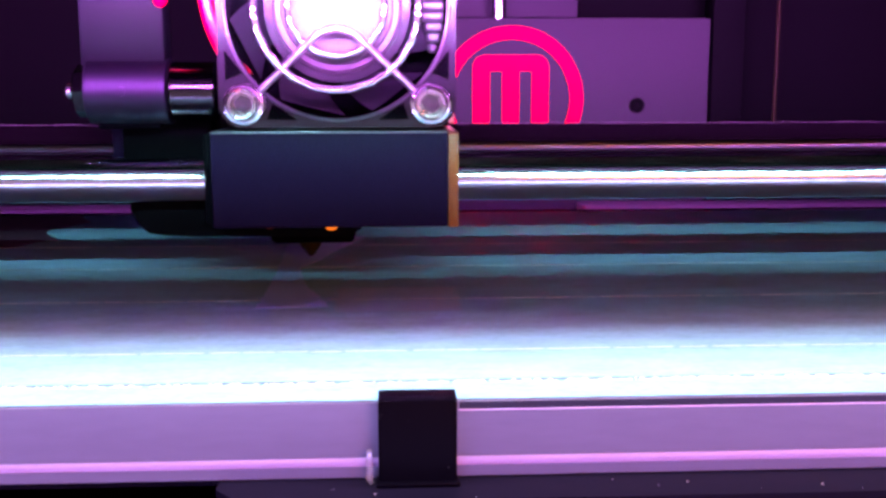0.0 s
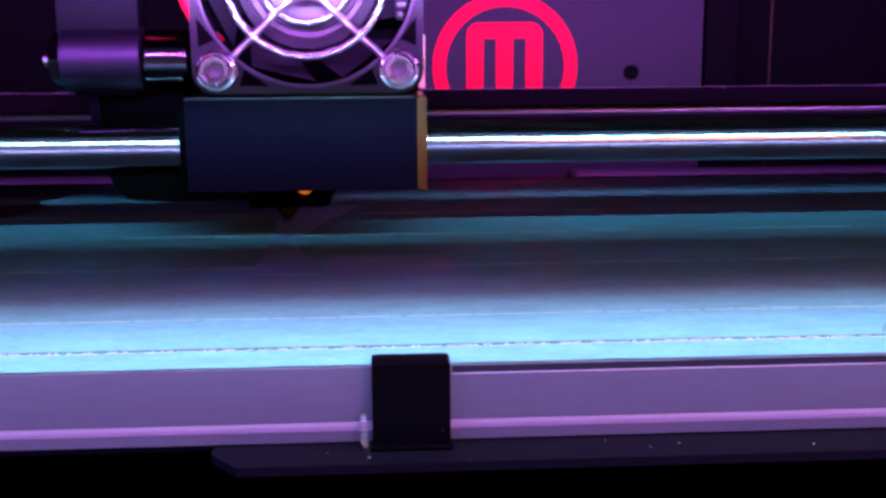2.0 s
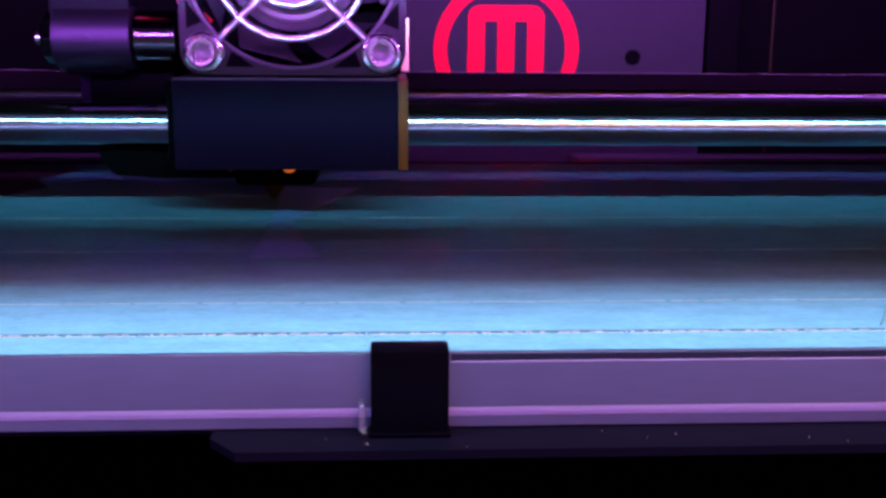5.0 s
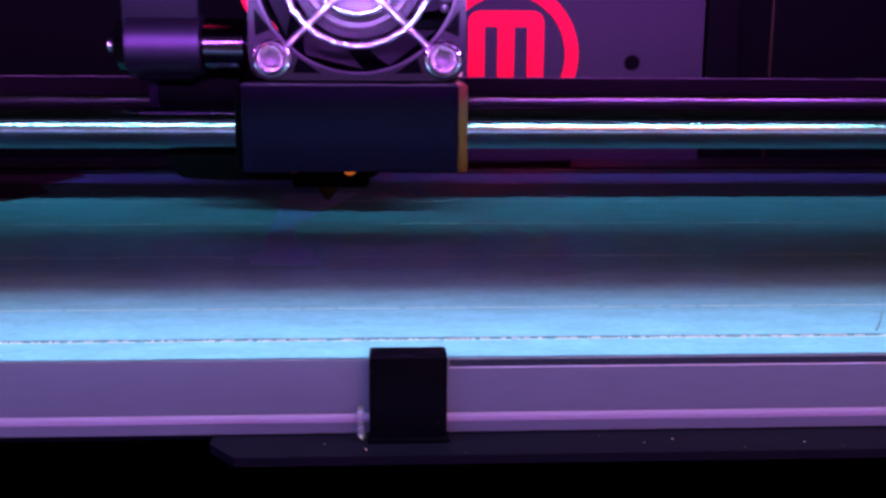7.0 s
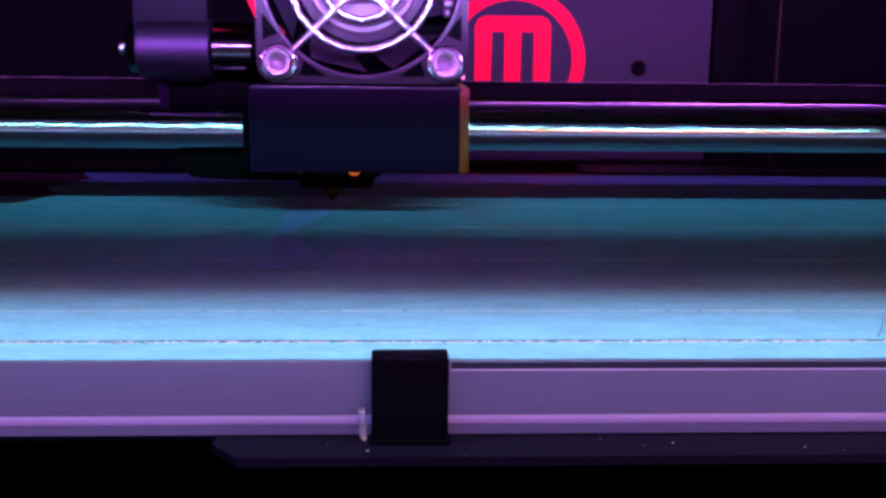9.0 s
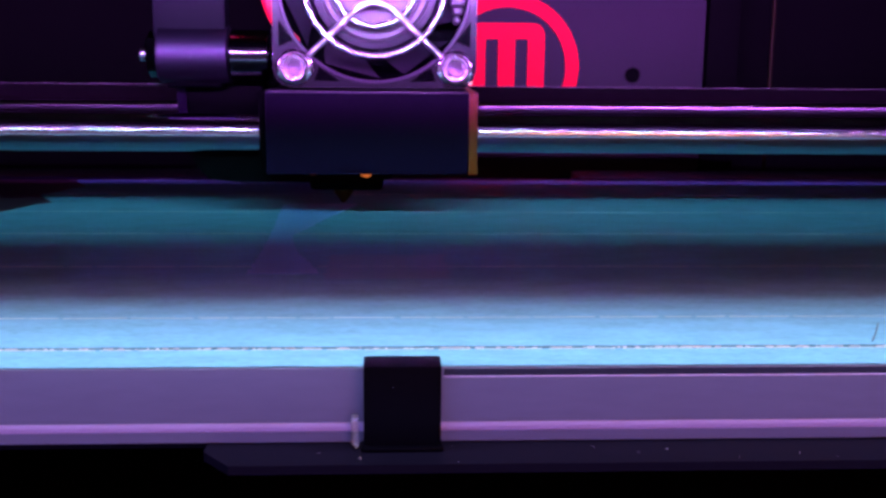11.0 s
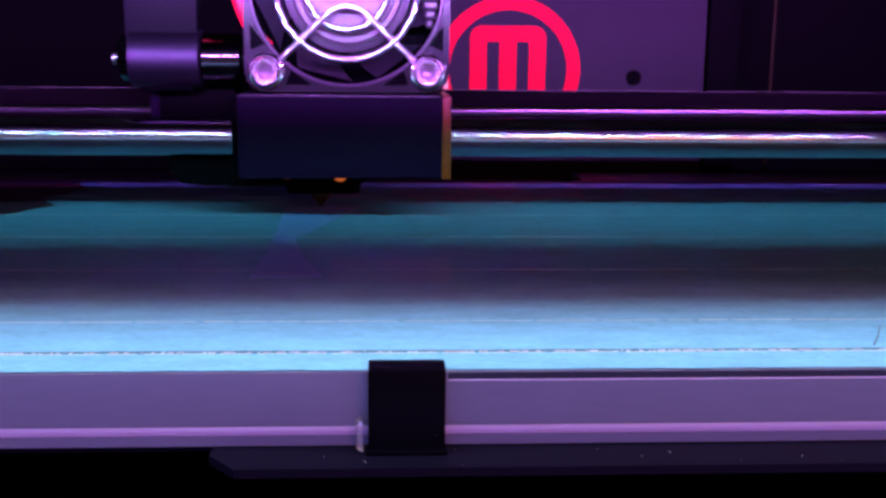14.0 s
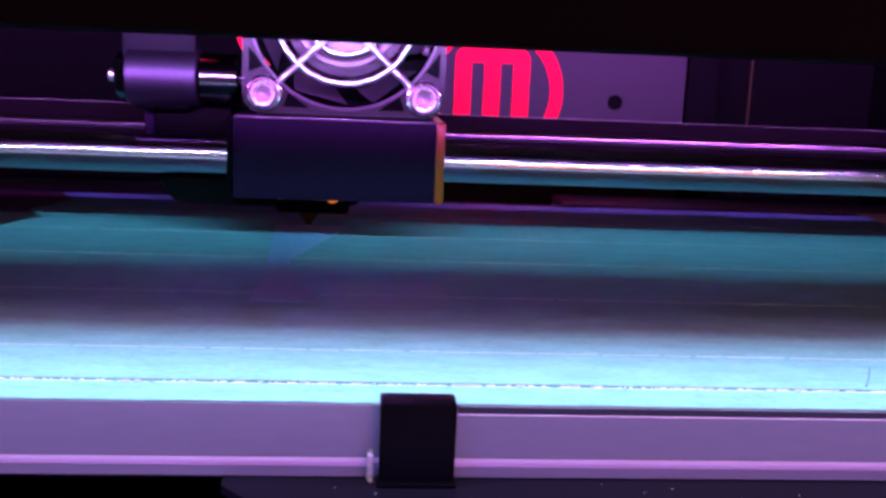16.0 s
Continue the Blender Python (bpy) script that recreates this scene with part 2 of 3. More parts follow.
def back_panel():
    panel = thing("back_panel", "grey painted back panel with a red round emblem", "panel", kind="structure")
    part("plate", box(B(), -30, 103, 230, 234, -40, 56.8, 0.5), PANEL_GREY, panel)
    emblem_x, emblem_z, ring = 36.8, 30.3, 24.0
    bm = B()
    for r0, r1 in ((ring - 4.4, ring),):
        seg = 96
        loops = [[bm.verts.new((emblem_x + r * math.cos(2 * math.pi * i / seg), y, emblem_z + r * math.sin(2 * math.pi * i / seg))) for i in range(seg)] for r, y in ((r0, 229.9), (r0, 229.2), (r1, 229.2), (r1, 229.9))]
        for a, b in zip(loops, loops[1:] + loops[:1]):
            for i in range(seg):
                bm.faces.new((a[i], a[(i + 1) % seg], b[(i + 1) % seg], b[i]))
    part("emblem_ring", bm, RED_PAINT, panel, "red raised ring", smooth=False)
    x0, x1, zt, zb = 24.0, 49.2, 44.8, 14.0
    leg, gap, r = 5.6, 4.2, 4.0
    out = [(x0, zb)]
    out += [(x0, zt - r)] + [(x0 + r - r * math.cos(a), zt - r + r * math.sin(a)) for a in (math.pi / 12 * k for k in range(1, 6))] + [(x0 + r, zt)]
    out += [(x1 - r, zt)] + [(x1 - r + r * math.sin(a), zt - r + r * math.cos(a)) for a in (math.pi / 12 * k for k in range(1, 6))] + [(x1, zt - r)]
    out += [(x1, zb)]
    mid = (x0 + x1) / 2
    ledge = zt - 5.2
    for a, b in ((x1 - leg, mid + leg / 2), (mid - leg / 2, x0 + leg)):
        out += [(a, zb), (a, ledge), (b, ledge), (b, zb)]
    part("emblem_bars", prism(B(), out, "y", 229.2, 229.9), RED_PAINT, panel, "red three-legged arch mark", smooth=False)
    part("screw_hole", lathe(B(), (0, -1, 0), (79.0, 230.2, 28.2), [(0, 2.6), (0.7, 2.6), (0.7, 1.9), (0.3, 1.4)], 20), DARK_WALL, panel, "dark countersunk screw")
    # recess and upright behind the panel
    tagged(part("side_post", box(B(), 107, 118, 240, 250, -60, 150, 0.6), DARK_WALL), "black upright post beside the back panel", "post", kind="structure")
    tagged(part("thin_rod", lathe(B(), (0, 0, 1), (128, 236, -40), [(0, 0.6), (140, 0.6)], 12), DULL_BROWN), "thin dull metal upright rod", "rod")
    tagged(part("guide_rod", lathe(B(), (0, 0, 1), (34, 246, -60), [(0, 3.0), (220, 3.0)], 20), CHROME), "polished steel upright guide rod", "rod")
    tagged(part("rear_rail", box(B(), -10, 62, 250, 256, 58, 66, 0.6), PANEL_GREY), "grey rail behind the back panel", "rail", kind="structure")
    for name, x0, x1, y1 in (("rear_bar", -180, -40, 228), ("rear_bar", 59, 180, 228)):
        tagged(part(name, box(B(), x0, x1, 205.5, y1, -11, -3.6, 0.6), REAR_BAR), "lilac-grey crossbar behind the build plate", "bar", kind="structure")
    tagged(part("rear_shelf", box(B(), -39.6, 58.6, 200, 229, -11, -6.6, 0.4), GLOSS_SHELF), "dark glossy shelf below the back panel", "shelf", kind="structure")


# ---- bed ----
def build_plate():
    plate = thing("build_plate", "thick frosted acrylic build plate with light painted along its front edge", "build plate")
    prof = [(0.1, 0.0), (178, 0.0), (178, -9.4), (0.12, -9.4), (0.02, -9.3), (0.0, -8.03), (0.25, -8.01), (0.25, -6.88), (0.0, -6.86), (0.0, -0.1)]
    part("slab", prism(B(), prof, "x", -142, 142), ACRYLIC, plate)
    # bare rear strip in a dark colour, in place of the rods' shade
    part("rear_shade", box(B(), -141.5, 141.5, 171.9, 177.8, 0.004, 0.03, 0.01, 1), SHADE_MATT, plate, "matt bare strip behind the tape, darkened as rod shade")
    part("bare_corner", box(B(), -141.5, -72, 116.5, 171.6, 0.004, 0.018), BARE_PLATE, plate, "glossy bare corner of the plate, reflection put into its colour")
    # inset strip whose pale colour stands in for light in the edge
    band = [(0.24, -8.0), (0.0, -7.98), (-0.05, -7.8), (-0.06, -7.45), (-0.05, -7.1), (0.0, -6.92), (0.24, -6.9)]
    part("lit_band", prism(B(), band, "x", -141.8, 141.8), LIT_BAND, plate, "pale band painted as light along the lower edge")
    part("edge_film", box(B(), 5.0, 141, -0.12, -0.01, -1.05, -0.12, 0.04, 1), FILM, plate, "dark violet film along the upper edge")
    # thin pale tube, a painted glint below the film
    part("film_glint", tube(B(), [(5.0, -0.1, -1.12), (70, -0.1, -1.1), (141, -0.1, -1.12)], 0.1, 8), LIT_BAND, plate, "pale line under the film, painted as a glint")
    return plate


def tape(y0, y1, x0, x1, lift, seed, notch=0.0):
    rng = random.Random(seed)
    z0 = 0.02 + lift
    out = []
    n = 90
    for i in range(n + 1):
        out.append((x0 + (x1 - x0) * i / n, y0 + rng.uniform(-0.09, 0.09)))
    for i in range(n, -1, -1):
        out.append((x0 + (x1 - x0) * i / n, y1 + rng.uniform(-0.09, 0.09)))
    if notch:
        out += [(x0 + 1.0, y1 - (y1 - y0) * 0.15), (x0 + notch, y0 + (y1 - y0) * 0.5), (x0 + notch * 0.6, y0 + (y1 - y0) * 0.35), (x0 + 2.0, y0 + (y1 - y0) * 0.12)]
    ob = part("tape_strip", prism(B(), out, "z", z0, z0 + 0.05), TAPE, None, smooth=False)
    # ragged pale chips paint the bright line along the rear edge
    bm = B()
    xa, n2 = x0 + (6 if notch else 0), 60
    for i in range(n2):
        u = xa + (x1 - xa) * i / n2
        w = (x1 - xa) / n2 * rng.uniform(0.8, 1.0)
        d = rng.uniform(-0.05, 0.05)
        box(bm, u, u + w, y1 - 0.32 + d, y1 - 0.05 + d, z0 + 0.05, z0 + 0.05 + rng.uniform(0.015, 0.05))
    part("edge_highlight", bm, TAPE_HIGHLIGHT, ob, "paler ragged tape edge, its highlight in the colour", smooth=False)
    return tagged(ob, "blue masking tape strip stuck on the plate" if not notch else "blue masking tape strip with a torn end", "tape", group="tape strips on the build plate")


def bed():
    build_plate()
    tape(0.12, 7.2, -141, 141, 0.12, 1)
    tape(8.3, 22.7, -141, 141, 0.12, 2)
    tape(22.2, 57.2, -141, 141, 0.06, 3)
    tape(56.8, 88.8, -141, 141, 0.0, 4)
    tape(89.0, 116.2, -141, 141, 0.06, 5)
    tape(115.8, 144.5, -89, 141, 0.0, 6, notch=7)
    tape(144.2, 171.5, -88, 141, 0.06, 7, notch=6)
    residue = thing("adhesive_residue", "thin grey-blue adhesive line between two tape strips", "adhesive line")
    part("film", box(B(), -141, 141, 7.1, 8.4, 0.02, 0.1, 0.02, 1), RESIDUE, residue)
    # platform under the plate
    platform = thing("build_platform", "black metal platform carrying the build plate", "platform")
    part("tray", box(B(), -132, 132, 12, 172, -15, -9.5, 0.5), BLACK_STEEL, platform)
    part("front_tongue", prism(B(), [(-23.5, 14), (-23.5, -2.5), (-20, -6.8), (88, -6.8), (92, -2.5), (92, 14)], "z", -10.6, -9.5), BLACK_STEEL, platform, smooth=False)
    for x in (-90, 90):
        part("support_arm", box(B(), x - 8, x + 8, 20, 250, -24, -15.1, 0.6), BLACK_STEEL, platform)
    # clip
    clip = thing("plate_clip", "black plastic clip gripping the plate edge", "clip")
    prof = [(-2.5, -9.45), (-2.6, 0.6), (-2.45, 0.85), (-2.1, 0.98), (1.6, 0.98), (1.8, 0.85), (1.75, 0.5), (-0.75, 0.5), (-0.85, -9.45)]
    bm = prism(B(), prof, "x", -4.6, 4.6)
    bmesh.ops.bevel(bm, geom=[e for e in bm.edges if abs(e.verts[0].co.x - e.verts[1].co.x) < 1e-6 and e.calc_length() > 0.9], offset=0.3, segments=2, affect="EDGES")
    part("hook", bm, CLIP_PLASTIC, clip)
    part("foot", box(B(), -4.9, 4.9, -3.2, -0.5, -9.5, -8.9, 0.2), CLIP_PLASTIC, clip)
    tab = thing("clear_tab", "small clear plastic sliver beside the clip", "plastic sliver")
    part("strip", box(B(), -6.1, -5.3, -1.4, -1.0, -9.4, -5.4, 0.12), CLEAR, tab)
    part("bead", lathe(B(), (0, 0, 1), (-5.5, -1.6, -9.48), [(0, 0.25), (0.25, 0.4), (0.6, 0.1)], 10), CLEAR, tab)


def crumbs():
    rng = random.Random(8)
    bm = B()
    for _ in range(12):
        x, y, s = rng.uniform(-16, 80), rng.uniform(-6.2, -1.2), rng.uniform(0.03, 0.1)
        box(bm, x, x + s * 2, y, y + s, -9.5, -9.5 + s)
    # pale chips in the tape seam, put there as its glints
    for _ in range(190):
        x, s = rng.uniform(-70, 80), rng.uniform(0.04, 0.13)
        box(bm, x, x + s * rng.uniform(1, 9), 7.6, 7.6 + s * 2.4, 0.1, 0.2)
    for _ in range(3):
        x, z, s = rng.uniform(-4.2, 4.2), rng.uniform(-8.5, 0.2), rng.uniform(0.02, 0.04)
        box(bm, x, x + s, -2.64, -2.5, z, z + s)
    hair = thing("loose_fibre", "thin grey-blue fibre lying on the tape", "fibre")
    part("strand", tube(B(), smooth_line([(62.0, 9.6, 0.25), (63.2, 11.6, 0.3), (64.6, 14.0, 0.4), (66.8, 18.2, 0.28)], 5), 0.11, 8), FIBRE, hair)
    tagged(part("crumbs_and_glints", bm, material("pale_crumb_and_glint", (0.85, 0.8, 0.88), 0.2), None, smooth=False), "tiny pale plastic crumbs scattered on the platform, painted glints along a tape seam", "crumbs", kind="stuff")


def printed_piece():
    piece = thing("printed_piece", "thin violet printed layer lying on the tape", "3d print")
    rng = random.Random(4)
    # a flat shape laid in beads that run across, wide at the foot, narrow at the waist, wide again behind
    y = 51.0
    while y < 127:
        a = -25.4 - max(0, y - 84) * 0.035
        if y < 70:
            b = -13.3 - (y - 51) * 0.295
        elif y < 86:
            b = -18.9 - (y - 70) * 0.14
        else:
            b = -21.1 + (y - 86) * 0.285
        a, b = a + rng.uniform(-0.3, 0.3), b + rng.uniform(-0.3, 0.3)
        part("bead", box(B(), a, b, y, y + 1.05, 0.08, 0.24, 0.06, 1), PRINT, piece)
        y += 1.1
    for i in range(18):
        y = 47.5 + 1.1 * i
        a, b = -12.6 + rng.uniform(-0.4, 0.4), 8.2 + rng.uniform(-0.5, 0.5)
        part("thin_bead", box(B(), a, b, y, y + 1.0, 0.1, 0.16), PRINT_THIN, piece, "thin glossy first layer")
    return piece


# ---- gantry: rods and belt travel front to back ----
def gantry():
    g = thing("gantry", "pair of polished steel rods with a toothed drive belt", "gantry")
    part("front_rod", lathe(B(), (1, 0, 0), (-178, 6, 20.0), [(0, 3.9), (356, 3.9)], 64), ROD_STEEL, g)
    part("rear_rod", lathe(B(), (1, 0, 0), (-178, 36, 23.6), [(0, 2.0), (356, 2.0)], 64), REAR_STEEL, g)
    edge = [(-176, 24.4), (176, 25.45), (176, 28.5), (-176, 28.5)]
    part("belt", prism(B(), edge, "y", 30, 31), BELT_RUBBER, g)
    # row of pale pieces painting the light on the belt's upper edge
    bm = B()
    for i in range(88):
        box(bm, -176 + 4 * i, -172.3 + 4 * i, 30.1, 30.9, 28.5, 28.62 + 0.06 * (i % 3 == 0))
    part("belt_shine", bm, BELT_SHINE, g, "paler upper edge of the belt, its highlight in the colour", smooth=False)
    # dark strip added so that the rear rod's lower half looks shaded
    part("rod_shade_strip", box(B(), -176, 176, 32.2, 33.2, 18.6, 22.6, 0.1, 1), BELT_RUBBER, g)
    bm = B()
    for i in range(176):
        x = -175 + 2 * i
        box(bm, x, x + 1.0, 31.0, 31.6, 25.45, 28.4)
    tagged(part("belt_teeth", bm, BELT_RUBBER, g, smooth=False), kind="stuff")
    for s in (-1, 1):
        part("end_block", box(B(), min(s * 170, s * 182), max(s * 170, s * 182), -2, 44, 10, 32, 1.0), BLACK_PLASTIC, g)
    return g


# ---- carriage ----
FAN_X, FAN_Z = -8.4, 49.3


def fan_frame():
    bm = B()
    half, hole, seg = 20.0, 18.7, 96
    rings = []
    for y in (0.0, 10.0):
        inner, outer = [], []
        for i in range(seg):
            a = 2 * math.pi * (i + 0.5) / seg
            c, s = math.cos(a), math.sin(a)
            k = half / max(abs(c), abs(s))
            if k > half * 1.33:
                k = half * 1.33
            inner.append(bm.verts.new((FAN_X + hole * c, y, FAN_Z + hole * s)))
            outer.append(bm.verts.new((FAN_X + k * c, y, FAN_Z + k * s)))
        rings.append((inner, outer))
    (i0, o0), (i1, o1) = rings
    for i in range(seg):
        j = (i + 1) % seg
        bm.faces.new((i0[i], i0[j], o0[j], o0[i]))
        bm.faces.new((i1[i], o1[i], o1[j], i1[j]))
        bm.faces.new((i0[i], i1[i], i1[j], i0[j]))
        bm.faces.new((o0[i], o0[j], o1[j], o1[i]))
    return bm


def carriage():
    c = thing("print_head", "black print head with a chrome-guarded cooling fan", "print head")
    block = part("block", box(B(), -30.0, 10.2, -1, 26, 12.3, 28.7, 0.35), ANODISED, c)
    # lighter strip: the highlight on the block's top edge, in colour
    part("lip_highlight", box(B(), -29.8, 10.0, -1.12, -0.2, 28.35, 28.8, 0.15, 2), RIM_PLASTIC, block, "lighter strip painted as the upper edge's highlight")
    part("side_cheek", box(B(), -31.6, -30.1, 1.5, 26, 12.8, 28.2, 0.3), BLACK_PLASTIC, c)
    part("amber_edge", box(B(), 10.25, 12.0, -0.9, 25.5, 12.2, 28.5, 0.15), AMBER, c, "amber heat-resistant tape over the block's end")
    out = [(-30, 17), (-46, 17), (-46.2, 14.5), (-45, 12.0), (-43, 10.0), (-40, 9.6), (-34, 9.3), (-8, 9.3), (-5, 10.5), (-5, 12.2), (-30, 12.2)]
    part("air_duct", prism(B(), out, "y", 9, 30), BLACK_PLASTIC, c, "black rounded air duct")
    part("rear_mount", box(B(), -47.5, -31.7, 11, 30, 17.2, 30.5, 0.4), BLACK_PLASTIC, c)
    part("belt_bracket", box(B(), -49.6, -47.6, 12, 28, 23.5, 31, 0.3), ANODISED, c, "thin dark metal bracket")
    part("motor_body", box(B(), -29, 11.0, 10.3, 48, 28.9, 70, 0.8), BLACK_PLASTIC, c)
    frame_part = part("fan_frame", fan_frame(), FAN_PLASTIC, c, "smoky square fan frame")
    pts = [(FAN_X + 18.75 * math.cos(2 * math.pi * i / 96), -0.05, FAN_Z + 18.75 * math.sin(2 * math.pi * i / 96)) for i in range(96)]
    part("hole_rim", tube(B(), pts, 0.32, 8, closed=True), RIM_PLASTIC, frame_part, "glossy rim round the fan opening")
    # black slivers laid on the frame as the shade of its corner cutouts
    for sx, sz in ((-1, -1), (1, -1)):
        bm = B()
        cx, cz = FAN_X + sx * 16, FAN_Z + sz * 16
        tri = [(cx - sx * 4.0, cz - 2.6), (cx - sx * 9.2, cz - 2.7), (cx - sx * 5.0, cz + 0.2)]
        prism(bm, tri, "y", -0.25, 0.05)
        part("pocket_shade", bm, BLACK_PLASTIC, frame_part)
        bm = B()
        tri = [(cx + sx * 2.7, cz + 4.0), (cx + sx * 2.8, cz + 9.0), (cx - sx * 0.1, cz + 5.2)]
        prism(bm, tri, "y", -0.25, 0.05)
        part("pocket_shade", bm, BLACK_PLASTIC, frame_part)
    hub = part("fan_hub", lathe(B(), (0, 1, 0), (FAN_X, 1.6, FAN_Z), [(0.1, 0.5), (0, 8.3), (0.5, 8.6), (0.6, 9.2), (0.2, 9.5), (0.2, 10.4), (0.7, 11.0), (8, 11.0)], 64), HUB_PLASTIC, c, "pale lilac fan hub")
    part("hub_ring", lathe(B(), (0, 1, 0), (FAN_X, 2.6, FAN_Z), [(0, 11.1), (0, 12.4), (6, 12.4)], 48), FAN_PLASTIC, hub)
    for i in range(7):
        a0 = 2 * math.pi * i / 7 + 0.25
        bm = B()
        lo, hi = [], []
        for k in range(7):
            r = 12.3 + 6.0 * k / 6
            for lst, da, y in ((lo, 0.0, 3.0), (hi, 0.62, 7.6)):
                a = a0 + da + 0.05 * k
                lst.append((FAN_X + r * math.cos(a), y, FAN_Z + r * math.sin(a)))
        for off in (0.0, 0.7):
            va = [bm.verts.new((p[0], p[1] + off, p[2])) for p in lo]
            vb = [bm.verts.new((p[0], p[1] + off, p[2])) for p in hi]
            for k in range(6):
                bm.faces.new((va[k], va[k + 1], vb[k + 1], vb[k]))
        part("fan_blade", bm, BLADE, c)
    # ribs at one side of the fan opening, paler to paint the tunnel wall as lit
    for i in range(8):
        z = 42.6 + 1.75 * i
        reach = math.sqrt(18.2 ** 2 - (z - FAN_Z) ** 2)
        w = min(4.4, 1.6 + 0.8 * i)
        part("tunnel_rib", box(B(), FAN_X + reach - w, FAN_X + reach - 0.1, 0.9, 3.0, z - 0.86, z + 0.86, 0.6, 3), TUNNEL_LIT, c, "pale ribs painted as the lit fan tunnel wall")
    # wire guard
    guard = thing_part("fan_guard", c)
    for r, y in ((8.0, -1.6), (13.7, -1.6)):
        pts = []
        for i in range(300):
            a = 2 * math.pi * i / 300
            rr = r + 0.06 * math.sin(a * round(r * 1.9)) + 0.03 * math.sin(a * 17 + r)
            pts.append((FAN_X + rr * math.cos(a), y + 0.08 * math.sin(a * round(r * 1.9) + 1.3), FAN_Z + rr * math.sin(a)))
        part("guard_ring", tube(B(), pts, 0.66, 12, closed=True), WIRE_CHROME, guard, "chromed wire ring")
    for s in (-1, 1):
        pts = [(FAN_X - 13.2, -0.9, FAN_Z + s * 14.0)]
        for k in range(13):
            a = math.pi * (0.22 + 0.56 * k / 12)
            pts.append((FAN_X - 5.0 * math.cos(a) * 1.05, -2.6, FAN_Z + s * (8.6 - 5.0 * math.sin(a))))
        pts.append((FAN_X + 13.2, -0.9, FAN_Z + s * 14.0))
        fine = smooth_line(pts[:2], 18)[:-1] + [Vector(p) for p in pts[1:-1]] + smooth_line(pts[-2:], 18)[1:]
        pts = [(p[0], p[1] + 0.12 * math.sin(p[0] * 2.2), p[2] + 0.06 * math.sin(p[0] * 2.2 + 1)) for p in fine]
        part("guard_spoke", tube(B(), pts, 0.6, 10), SPOKE_CHROME, guard, "bent chromed wire spoke")
    for sx in (-1, 1):
        for sz in (-1, 1):
            o = (FAN_X + sx * 15.7, 0, FAN_Z + sz * 16.0)
            screw = part("fan_screw", lathe(B(), (0, -1, 0), o, [(0, 2.2), (0.9, 2.4), (1.0, 2.75), (3.3, 2.75), (3.7, 2.4), (3.65, 1.85), (1.3, 1.7), (1.3, 0.1)], 36), SCREW_STEEL, c, "bright steel socket screw")
            part("hex_socket", lathe(B(), (0, -1, 0), (o[0], -1.32, o[2]), [(0, 1.6), (0.5, 1.6), (0.5, 1.1), (0.3, 0.2)], 6), SOCKET, screw)
            part("washer", lathe(B(), (0, -1, 0), (o[0], 0, o[2]), [(0, 3.3), (0.25, 3.5), (0.8, 3.5), (0.9, 3.2)], 36), SCREW_STEEL, screw)
            loop = [(o[0] + 3.0 * math.cos(2 * math.pi * k / 28), -1.25, o[2] + 3.0 * math.sin(2 * math.pi * k / 28)) for k in range(28)]
            part("guard_eyelet", tube(B(), loop, 0.55, 8, closed=True), WIRE_CHROME, screw)
    # feed arm at the side
    arm = part("feed_arm", box(B(), -52.6, -38.2, 5.5, 12, 37.5, 76, 0.6), GREY_ARM, c, "brushed metal feeder arm")
    part("arm_lug", lathe(B(), (1, 0, 0), (-51.8, 8, 35.4), [(0, 5.3), (0.3, 5.7), (13.9, 5.7), (14.2, 5.3)], 56), BRUSHED, arm)
    part("lug_pin", lathe(B(), (0, -1, 0), (-45.2, 2.6, 35.4), [(0, 0.9), (0.35, 0.8), (0.4, 0.1)], 16), BRUSHED, arm)
    part("arm_foot", box(B(), -50.5, -39.5, 6.5, 11, 28.9, 31.0, 0.5), BLACK_PLASTIC, arm)
    part("pivot_barrel", lathe(B(), (1, 0, 0), (-37.5, 8, 35.4), [(0, 4.9), (0.3, 5.2), (7.6, 5.2), (8.0, 4.9), (8.2, 2.6), (11, 2.6)], 12), DARK_STEEL, c, "faceted steel standoff")
    bolt = part("pivot_bolt", lathe(B(), (-1, 0, 0), (-52.4, 8, 35.4), [(-0.6, 4.6), (1.3, 4.6), (1.6, 4.2), (1.6, 2.2), (0.8, 2.0)], 8), DARK_STEEL, c, "steel bolt head")
    part("bolt_pin", lathe(B(), (-1, 0, 0), (-53.0, 8, 35.4), [(0, 1.3), (2.6, 1.3), (3.0, 0.9)], 14), CHROME, bolt, "polished pin end")
    pts = [(-31.5, 2, 62), (-30.9, 2, 56), (-30.3, 2, 51), (-29.5, 2, 47), (-28.3, 2.5, 43.5), (-26.8, 3.5, 40.6), (-24.6, 6, 38.0)]
    part("red_cable", tube(B(), smooth_line(pts, 5), 1.35, 14), RED_WIRE, c, "glossy red cable")
    pts = [(-38.2, 3.5, 66), (-38.4, 3.5, 58), (-38.6, 4.2, 52.4), (-38.6, 6, 50.6)]
    part("red_cable", tube(B(), smooth_line(pts, 4), 1.2, 12), RED_WIRE, c, "glossy red cable")
    part("side_plate", box(B(), 9.0, 12.7, 25.0, 26.5, 29.0, 39.5, 0.1, 1), PALE_BRASS, c, "pale brass side plate")
    # hot end
    part("heater_block", box(B(), -24, -7, 30.2, 44, 4.6, 15, 1.2, 3), BLACK_PLASTIC, c)
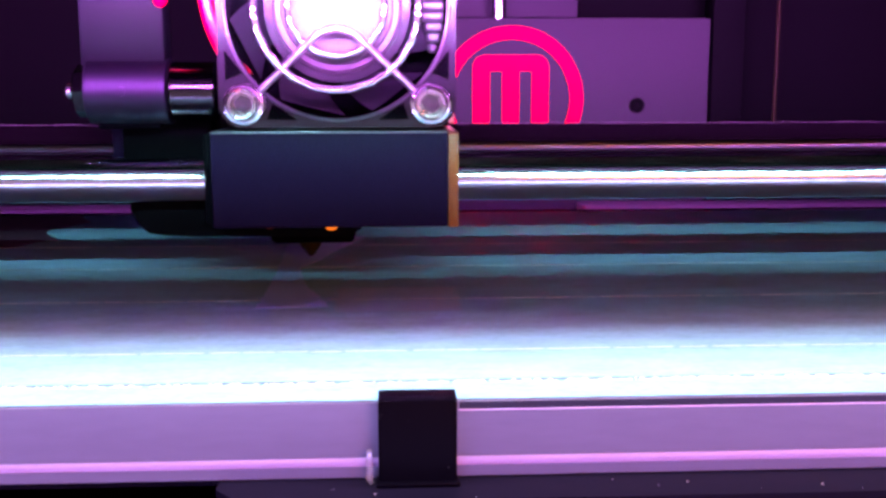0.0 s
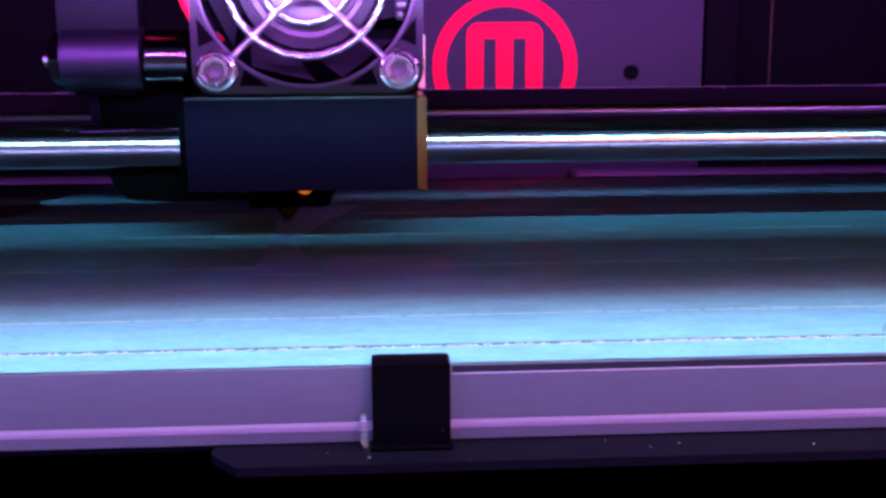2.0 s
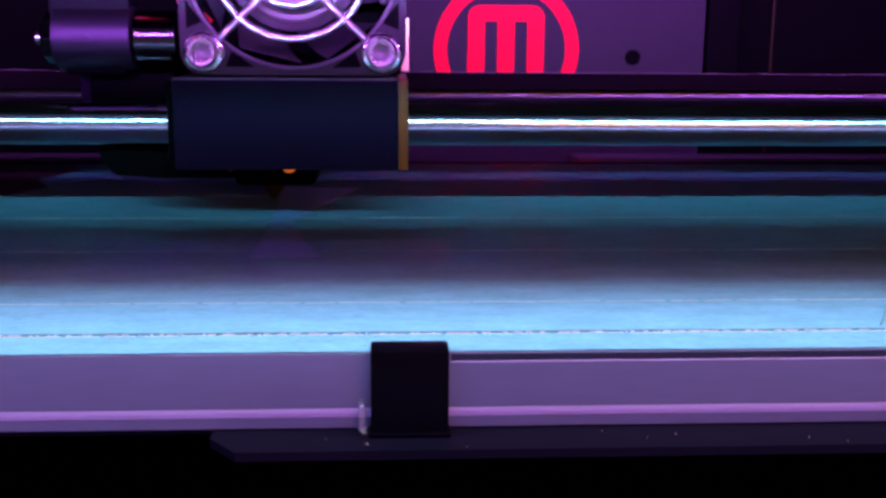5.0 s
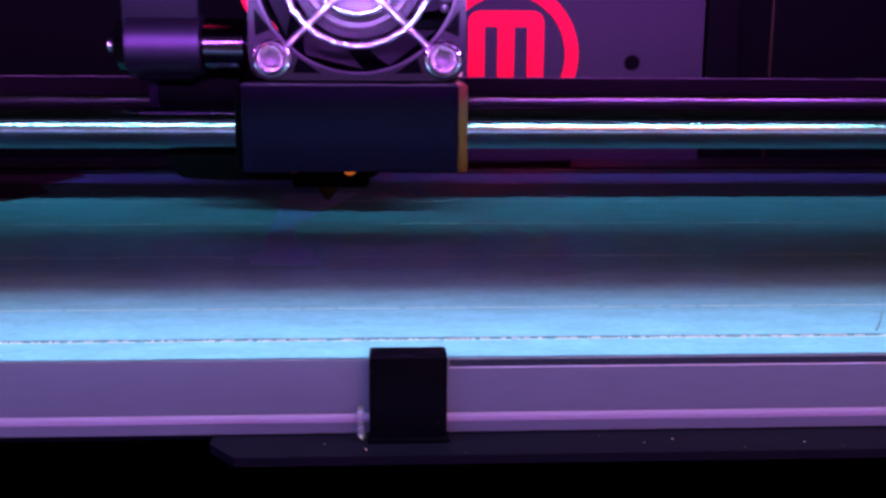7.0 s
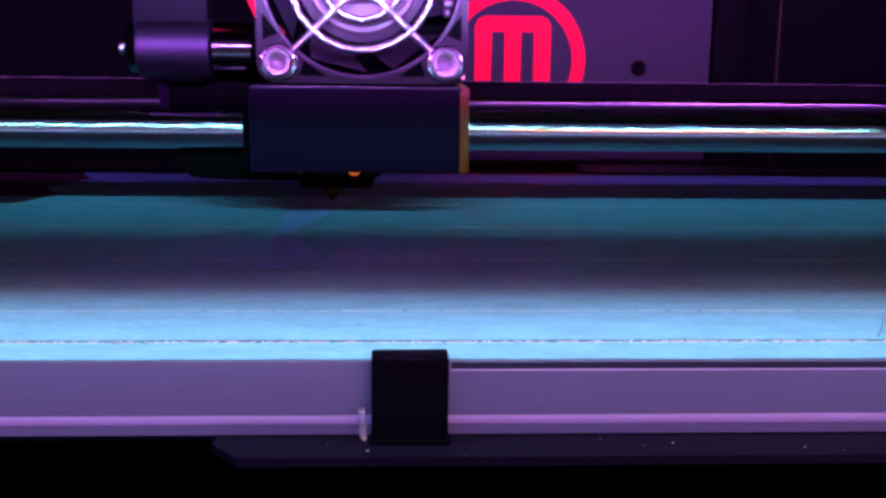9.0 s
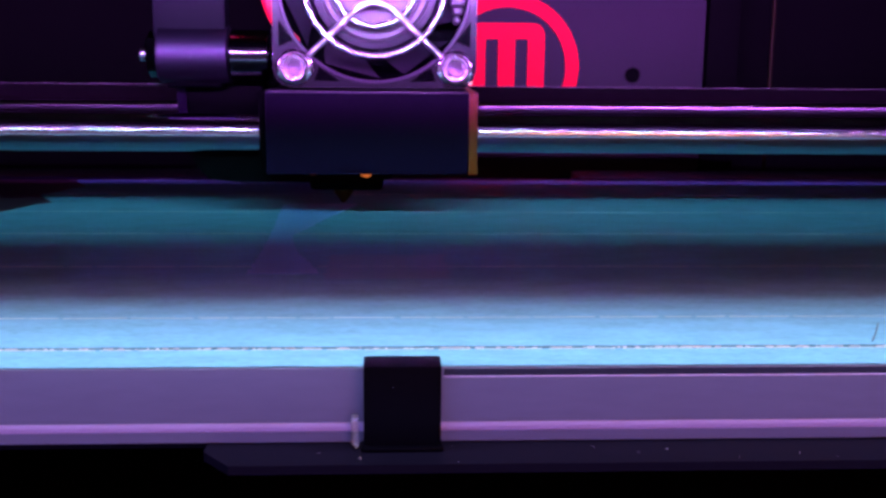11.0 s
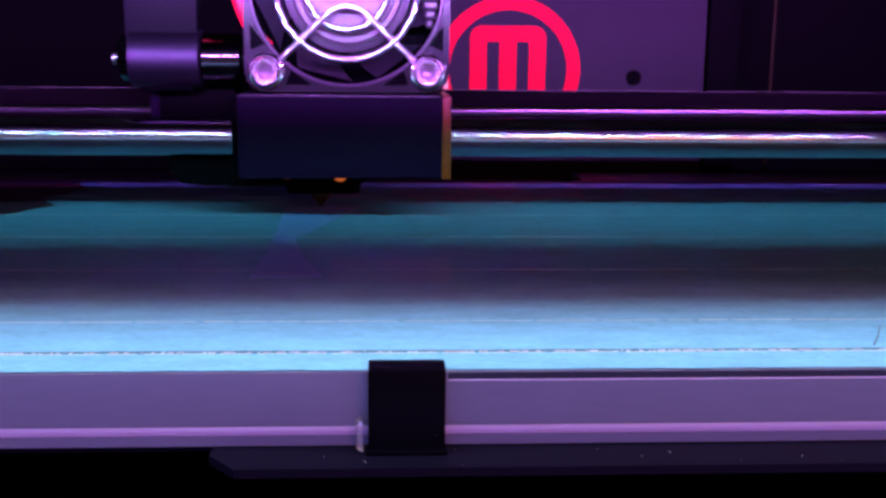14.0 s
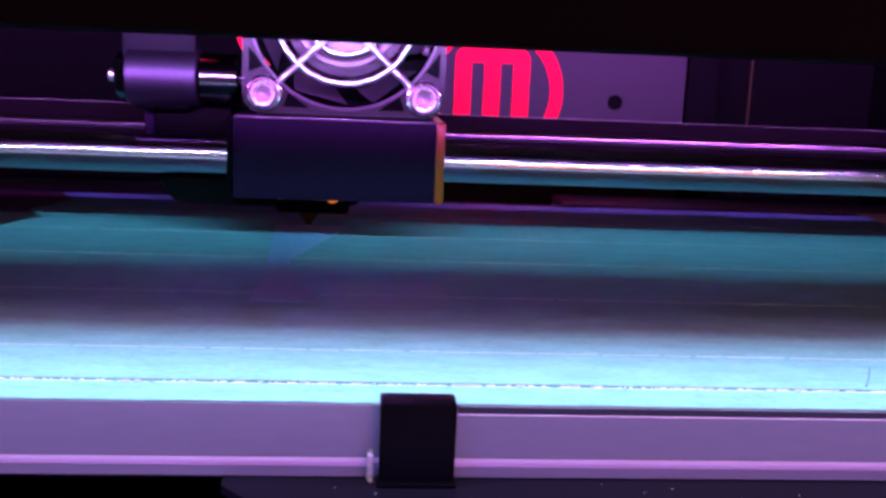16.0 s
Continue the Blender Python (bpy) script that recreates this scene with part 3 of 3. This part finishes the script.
    # the second end is lit by its own added emission
    for x, s, mat in ((-21.4, 0.8, AMBER), (-10.4, 1.0, GLOW)):
        part("heater_end", lathe(B(), (0, -1, 0), (x, 9.2, 12.0), [(0, 1.4 * s), (1.2, 1.5 * s), (2.0 * s, 0.9 * s)], 16), mat, c, "amber-taped heater end")
    part("nozzle", lathe(B(), (0, 0, -1), (-16.5, 37, 4.7), [(0, 2.4), (1.4, 2.2), (3.7, 0.5), (3.8, 0.3)], 24), BRASS, c, "brass nozzle")
    return c


def thing_part(name, parent):
    ob = new(name)
    ob.parent = parent
    return ob


def smooth_line(points, n):
    pts = [Vector(p) for p in points]
    out = []
    for i in range(len(pts) - 1):
        p0, p1, p2, p3 = pts[max(i - 1, 0)], pts[i], pts[i + 1], pts[min(i + 2, len(pts) - 1)]
        for k in range(n):
            t = k / n
            out.append(0.5 * ((2 * p1) + (p2 - p0) * t + (2 * p0 - 5 * p1 + 4 * p2 - p3) * t * t + (3 * p1 - p0 - 3 * p2 + p3) * t ** 3))
    out.append(pts[-1])
    return out


chamber()
back_panel()
bed()
crumbs()
printed_piece()
GANTRY = gantry()
HEAD = carriage()

# ---- movement: (seconds, across, depth) of the print head ----
HEAD_ROWS = [
    (0, -3.38, 60.20),
    (0.5, -5.06, 61.70),
    (1, -9.86, 62.67),
    (1.2, -11.30, 63.33),
    (1.35, -11.70, 63.83),
    (1.5, -11.48, 64.32),
    (2, -7.34, 65.54),
    (2.5, -2.80, 67.17),
    (3, 2.15, 69.23),
    (3.5, -2.45, 69.70),
    (4, -7.23, 69.67),
    (4.5, -11.33, 70.23),
    (4.65, -11.90, 70.62),
    (4.85, -11.50, 71.13),
    (6.5, 3.60, 75.36),
    (7, 0.61, 76.65),
    (7.5, -3.87, 76.69),
    (7.85, -8.00, 77.48),
    (8, -7.35, 77.81),
    (8.5, -4.35, 79.83),
    (9, 0.23, 81.05),
    (9.5, 4.60, 82.96),
    (10.35, -3.20, 86.22),
    (11.15, 4.40, 89.29),
    (11.5, 3.05, 90.63),
    (12, 1.06, 90.69),
    (12.5, 0.13, 90.49),
    (13, -1.45, 89.98),
    (13.5, -1.46, 88.66),
    (14, -2.06, 87.41),
    (14.5, -2.06, 87.17),
    (15, -2.39, 87.42),
    (15.5, -2.27, 87.67),
    (16, -2.52, 87.77),
]


def motions():
    walk(HEAD, [(t, place(x, y, 0)) for t, x, y in HEAD_ROWS])
    walk(GANTRY, [(t, place(0, y, 0)) for t, x, y in HEAD_ROWS])


motions()
